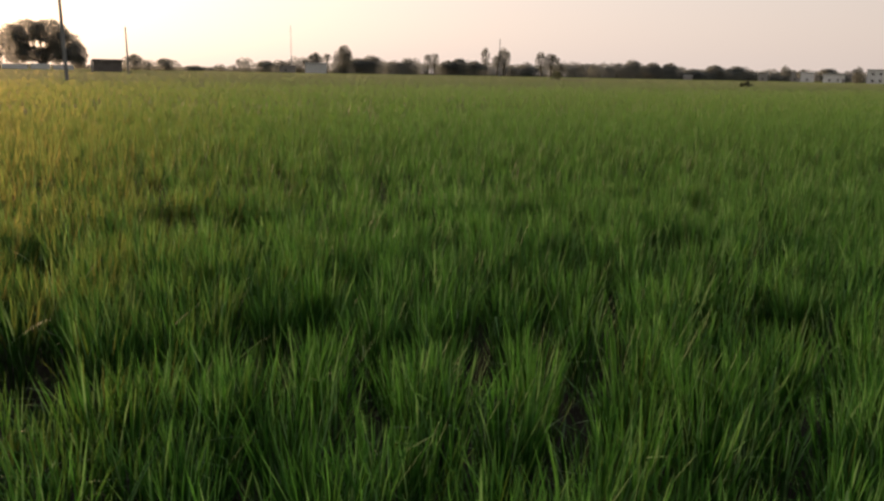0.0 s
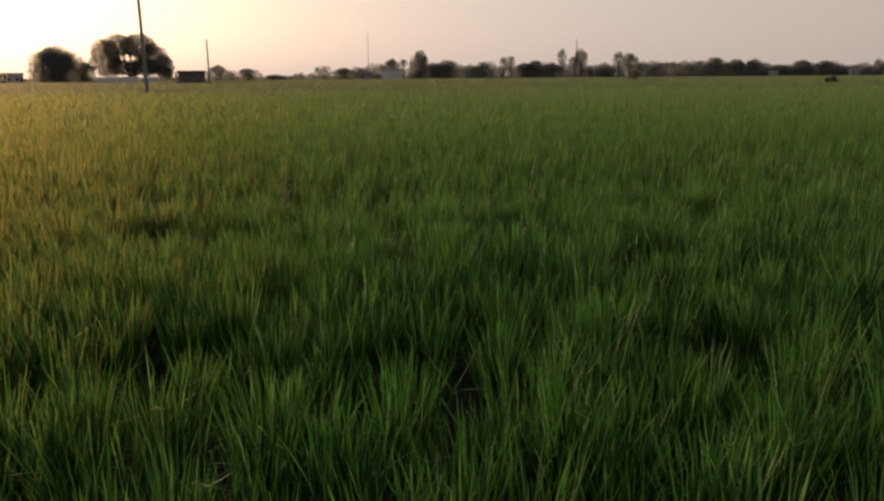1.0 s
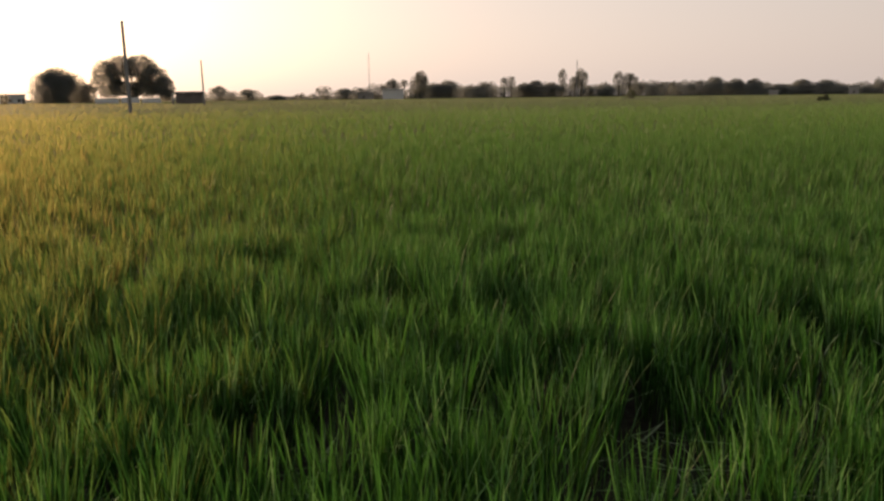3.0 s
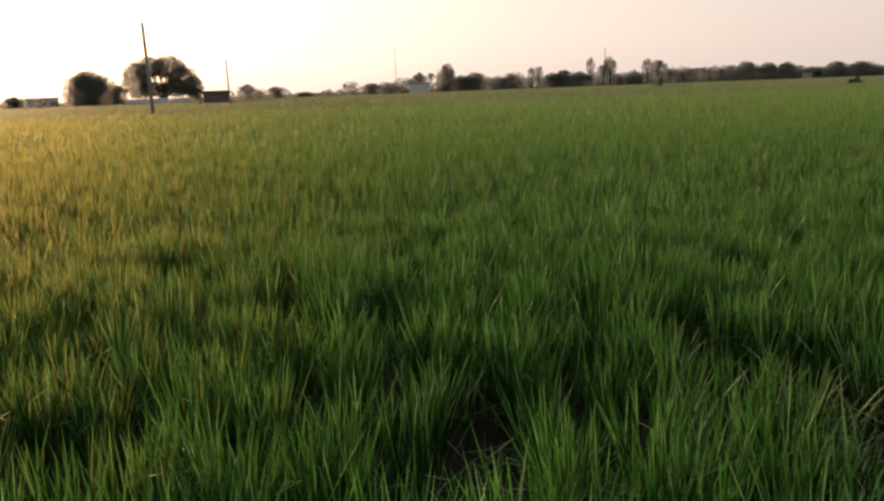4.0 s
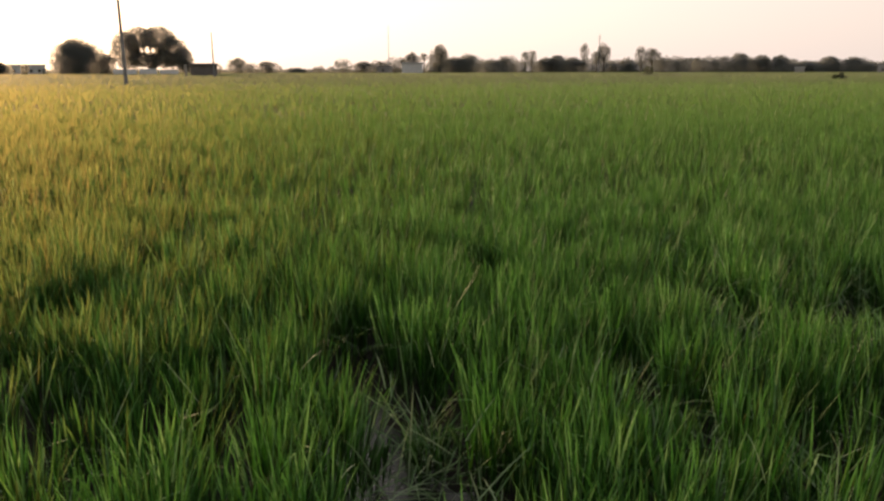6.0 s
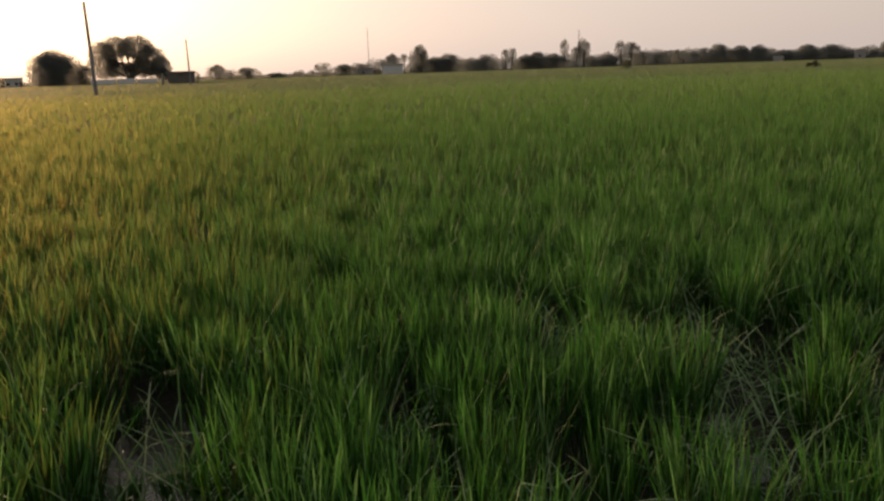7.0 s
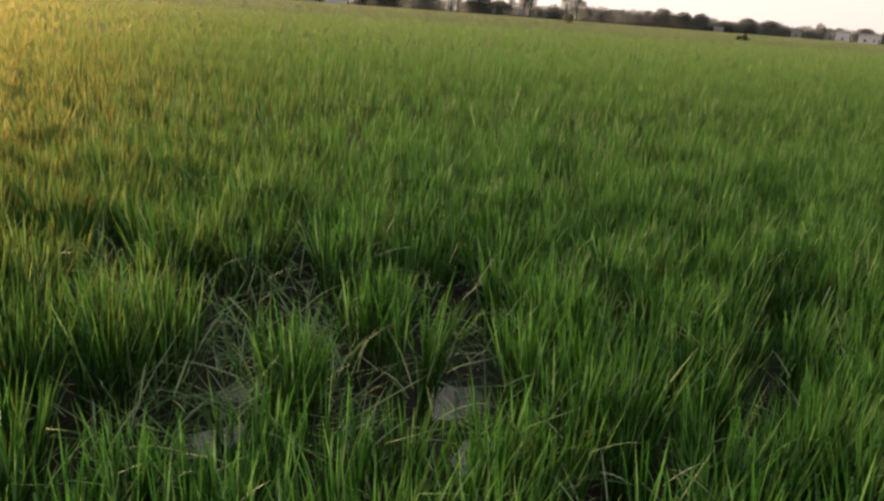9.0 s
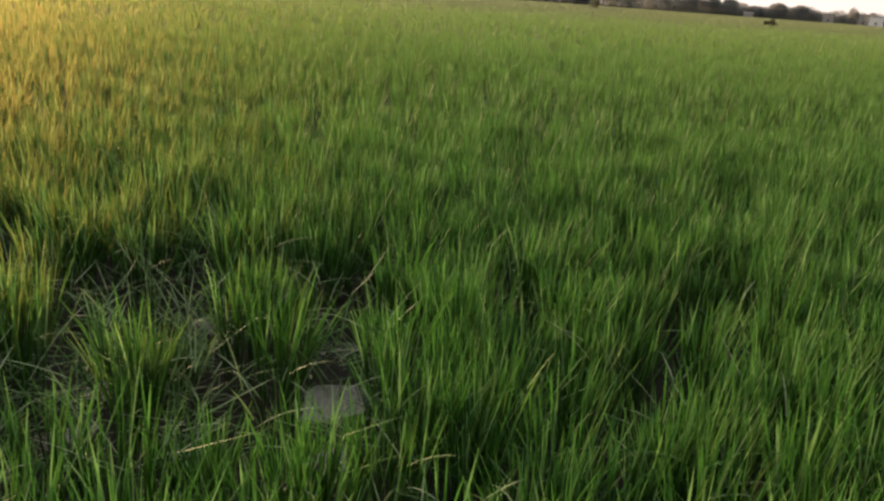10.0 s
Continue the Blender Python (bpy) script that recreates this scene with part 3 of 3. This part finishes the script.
tree(11.62, 400, 9.2, 13.4, "tall tree with a square dense crown", 0.13, 3, LEAF_DARK)
tree(12.6, 460, 13.0, 8.6, WOOD, 0.05, 3)
tree(13.4, 462, 13.0, 9.9, WOOD, 0.05, 3)
tree(14.63, 480, 8.6, 7.5, WOOD, 0.05, 2)
tree(15.3, 472, 10.0, 8.8, WOOD, 0.05, 2)
tree(16.15, 470, 11.0, 10.4, WOOD, 0.05, 2)
tree(17.35, 470, 4.6, 11.6, "upright tree with a parted crown", 0.3, 1)
tree(17.8, 470, 6.2, 13.0, "upright tree with a parted crown", 0.3, 2)
tree(18.8, 480, 11.0, 8.5, WOOD, 0.05, 3)
tree(19.57, 480, 10.6, 9.7, WOOD, 0.05, 3)
tree(20.5, 482, 12.0, 8.6, WOOD, 0.05, 3)
tree(21.28, 500, 4.9, 16.7, "narrow upright tree above the tree belt", 0.3, 1)
tree(22.1, 500, 7.0, 13.6, "tall open-crowned tree above the tree belt", 0.35, 2)
tree(22.55, 501, 8.0, 18.0, "tall open-crowned tree above the tree belt", 0.3, 2)
tree(23.3, 512, 10.0, 7.4, WOOD, 0.05, 2)
tree(24.2, 510, 9.6, 8.0, WOOD, 0.05, 2)
tree(25.07, 430, 6.2, 12.8, "tall tree with twin rounded crowns", 0.25, 1, LEAF_DARK)
tree(25.75, 430, 8.0, 12.6, "tall tree with twin rounded crowns", 0.3, 2, LEAF_DARK)
tree(26.4, 480, 10.4, 9.6, WOOD, 0.05, 2)
tree(27.4, 478, 10.0, 9.6, WOOD, 0.05, 2)
tree(29.0, 490, 10.2, 9.7, WOOD, 0.05, 2)
tree(30.1, 490, 11.0, 10.0, WOOD, 0.05, 2)
tree(31.27, 490, 12.2, 10.5, WOOD, 0.05, 3)
tree(32.5, 495, 11.4, 9.4, WOOD, 0.05, 3)
tree(33.65, 495, 11.4, 9.3, WOOD, 0.05, 3)
tree(35.0, 500, 12.8, 6.3, WOOD, 0.05, 3)
tree(36.24, 500, 12.6, 8.6, WOOD, 0.05, 3)
tree(37.65, 500, 12.4, 8.2, WOOD, 0.05, 3)
tree(38.79, 500, 7.8, 5.6, WOOD, 0.05, 2)
tree(39.95, 520, 7.6, 6.3, WOOD, 0.05, 2)
tree(40.68, 480, 6.2, 9.1, "round-headed tree between pale village houses", 0.1, 2)
tree(41.62, 490, 6.2, 7.3, "round-headed tree between pale village houses", 0.3, 2)
tree(43.16, 500, 11.8, 7.6, "round-headed tree between pale village houses", 0.25, 3)
tree(44.25, 500, 5.0, 6.6, WOOD, 0.1, 1)
tree(44.8, 420, 6.6, 8.1, "round-headed tree between pale village houses", 0.08, 2, LEAF_DARK)
tree(47.28, 300, 9.2, 7.0, "dense round tree at the edge of the field", 0.04, 3, LEAF_DARK)
tree(26.15, 220, 2.4, 3.0, "small dark bush in the rice field", 0.02, 2, BUSH_LEAF, "bushes in the field", "bush", "bush")
tree(38.36, 124, 2.0, 1.15, "small dark bush in the rice field", 0.02, 2, BUSH_LEAF, "bushes in the field", "bush", "bush")


def tree_belt(name, a0, a1, d, low, high, step, label, dense=3.0):
    """Undergrowth and far crowns that close the skyline."""
    r = random.Random(name)
    lobes, az = [], a0
    while az < a1:
        h = r.uniform(low, high)
        p = spot(az, d + r.uniform(-12, 12))
        h *= 0.85 if az > 34.5 else 1.0
        lobes.append(((p.x, p.y, h * 0.42), (step * r.uniform(0.9, 1.5), step, h * 0.58)))
        az += math.degrees(step / d) * r.uniform(0.9, 1.3)
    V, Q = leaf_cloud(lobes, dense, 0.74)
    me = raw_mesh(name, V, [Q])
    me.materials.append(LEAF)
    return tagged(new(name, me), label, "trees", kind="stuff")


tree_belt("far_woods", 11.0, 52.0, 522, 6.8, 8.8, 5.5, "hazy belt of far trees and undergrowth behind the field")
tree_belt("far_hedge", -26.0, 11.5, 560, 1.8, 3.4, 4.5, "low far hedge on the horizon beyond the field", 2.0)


# ---- poles and masts ----
def pole(az, d, h, r0, r1, dx, label, name="utility_pole", material=CONCRETE, category="pole", group=""):
    root = new(name)
    root.location = spot(az, d)
    bm = bmesh.new()
    tube(bm, [(0, 0, -0.2), (dx * 0.5, 0, h * 0.5), (dx, 0, h)], [r0, (r0 + r1) / 2, r1], 10)
    part("shaft", bm, material, root)
    bm = bmesh.new()
    tube(bm, [(dx, 0, h), (dx, 0, h + 0.12)], [r1 * 1.25, r1 * 0.9], 10)
    part("cap", bm, material, root)
    return tagged(root, label, category, group)


POLE = plaster_material("smoky_concrete", (0.19, 0.19, 0.195), (0.28, 0.28, 0.285))
pole(-5.84, 74, 7.75, 0.16, 0.115, -0.14, "grey leaning utility pole standing in the rice field", material=POLE, group="field poles")
pole(-2.20, 147, 7.8, 0.16, 0.11, -0.12, "thin grey utility pole standing in the rice field", material=POLE, group="field poles")


def mast(az, d, h, label, r=0.16):
    root = new("radio_mast")
    root.location = spot(az, d)
    bm = bmesh.new()
    tube(bm, [(0, 0, -0.2), (0, 0, h * 0.6), (0, 0, h)], [r, r * 0.8, r * 0.5], 6)
    part("shaft", bm, STEEL, root)
    for z, l in ((h * 0.88, 0.7), (h * 0.94, 0.5)):
        bm = bmesh.new()
        tube(bm, [(-l, 0, z), (l, 0, z)], [0.05, 0.05], 6)
        part("antenna_arm", bm, STEEL, root)
    return tagged(root, label, "mast")


mast(8.14, 430, 23.6, "slender grey steel mast beyond the trees")
mast(22.24, 498, 21.8, "slender grey steel mast beside a tall tree", 0.34)


# ---- buildings ----
def house(az, d, w, h, depth, label, wall=PLASTER, roof=CONCRETE, windows=2, name="house"):
    """A flat-roofed block facing the walk: wall, roof slab, door and windows set into the front."""
    root = new(name)
    root.location = spot(az, d)
    root.rotation_euler = (0, 0, -radians(az))
    bm = bmesh.new()
    box(bm, -w / 2, w / 2, 0, depth, -0.1, h - 0.25, 0.03)
    part("wall", bm, wall, root)
    bm = bmesh.new()
    box(bm, -w / 2 - 0.3, w / 2 + 0.3, -0.4, depth + 0.3, h - 0.247, h, 0.04)
    part("roof", bm, roof, root)
    # a parapet along the roof's front edge, and a plinth
    bm = bmesh.new()
    box(bm, -w / 2 - 0.25, w / 2 + 0.25, -0.36, -0.2, h + 0.003, h + 0.28, 0.02)
    part("parapet", bm, wall, root)
    bm = bmesh.new()
    box(bm, -w / 2 - 0.05, w / 2 + 0.05, -0.08, -0.003, -0.1, 0.35)
    part("plinth", bm, CONCRETE, root)
    floors = [0.0, 3.0] if h > 5.8 else [0.0]
    for k, up in [(k, up) for up in floors for k in range(windows)]:
        x = -w / 2 + w * (k + 0.75) / (windows + 0.5)
        win = new("window", bpy.data.meshes.new("window"))
        bm = bmesh.new()
        for x0, x1, z0, z1 in ((-0.6, 0.6, 1.0, 1.1), (-0.6, 0.6, 2.0, 2.1), (-0.6, -0.5, 1.1, 2.0), (0.5, 0.6, 1.1, 2.0)):
            box(bm, x + x0, x + x1, -0.06, -0.003, up + z0, up + z1)
        bm.to_mesh(win.data)
        bm.free()
        win.data.materials.append(wall)
        win.parent = root
        bm = bmesh.new()
        box(bm, x - 0.5, x + 0.5, -0.03, -0.003, up + 1.1, up + 2.0)
        part("pane", bm, DARK, win)
        bm = bmesh.new()
        box(bm, x - 0.7, x + 0.7, -0.35, -0.003, up + 2.14, up + 2.2)
        part("sunshade", bm, CONCRETE, win)
    if windows > 1:
        bm = bmesh.new()
        box(bm, w / 2 - 1.15, w / 2 - 0.25, -0.05, -0.003, 0.36, 2.2, 0.01)
        part("door", bm, BRICK, root)
    return tagged(root, label, "house" if name == "house" else name)


house(9.77, 413, 10.2, 5.0, 7.0, "small whitewashed house with a grey flat roof", WHITEWASH, CONCRETE, 0)
house(7.75, 424, 9.5, 3.5, 6.0, "long low grey plastered house before the trees", PLASTER, CONCRETE, 1)
house(34.75, 478, 4.6, 2.7, 5.0, "low shed with a pale roof before the tree belt", PLASTER, WHITEWASH, 0, "shed")
house(-3.42, 208, 6.2, 3.0, 4.5, "long low dark brick shed with a flat roof", BRICK, BRICK, 0, "shed")
house(-14.5, 352, 13.0, 3.7, 6.0, "low pale house with a row of dark windows", WHITEWASH, WHITEWASH, 4)
house(28.2, 545, 9.0, 8.6, 7.0, "pale plastered village house among trees", PLASTER, CONCRETE)
house(23.95, 516, 3.6, 6.8, 6.0, "pale plastered village house among trees", PLASTER, CONCRETE, 1)
house(39.35, 478, 4.8, 4.6, 6.0, "pale plastered village house among trees", PLASTER, CONCRETE, 1)
house(41.25, 500, 6.3, 5.6, 6.0, "grey plastered village house among trees", PLASTER, CONCRETE, 1)
house(41.97, 478, 6.6, 5.1, 6.0, "whitewashed village house among trees", WHITEWASH, CONCRETE, 1)
house(43.48, 468, 10.0, 4.5, 7.0, "whitewashed village house among trees", WHITEWASH, CONCRETE)
house(46.05, 420, 11.0, 6.4, 8.0, "whitewashed two-storey village house at the field edge", WHITEWASH, CONCRETE, 3)


def low_wall(az, d, w, h, label):
    bm = bmesh.new()
    box(bm, -w / 2, w / 2, -0.15, 0.15, -0.1, h, 0.02)
    box(bm, -w / 2 - 0.05, w / 2 + 0.05, -0.22, 0.22, h + 0.003, h + 0.12, 0.02)
    ob = part("low_wall", bm, WHITEWASH)
    ob.location, ob.rotation_euler = spot(az, d), (0, 0, -radians(az))
    return tagged(ob, label, "wall", "low walls under the great tree")


low_wall(-8.7, 300, 7.4, 1.9, "low whitewashed wall under the great tree")
low_wall(-7.3, 300, 5.6, 2.1, "low whitewashed wall under the great tree")
low_wall(-6.0, 300, 6.0, 1.7, "low whitewashed wall under the great tree")
pole(-4.35, 180, 2.6, 0.24, 0.2, 0.0, "short thick concrete post at the field edge", "post", CONCRETE, "post")


def field_bund(a0, a1, d, h):
    """A low grassy earth bank between two paddies, uneven along its top."""
    n, V, Q = 60, [], []
    for k in range(n + 1):
        az = a0 + (a1 - a0) * k / n
        top = h + 0.12 * noise.noise((az * 6, 1.0, 2.0))
        for off, z in ((-1.0, -0.05), (-0.5, top * 0.8), (-0.15, top), (0.3, top * 0.95), (0.9, -0.05)):
            V.append(spot(az, d + off, z))
    for k in range(n):
        for j in range(4):
            i = 5 * k + j
            Q.append((i, i + 1, i + 6, i + 5))
    me = raw_mesh("field_bund", np.array(V), [np.array(Q)])
    me.materials.append(DRY_GRASS)
    return tagged(new("field_bund", me), "low earth bank with dry pale grass across the paddy", "earth bank")


DRY_GRASS = plaster_material("dry_grass", (0.17, 0.16, 0.085), (0.28, 0.26, 0.15))
field_bund(25.7, 28.6, 190, 0.64)
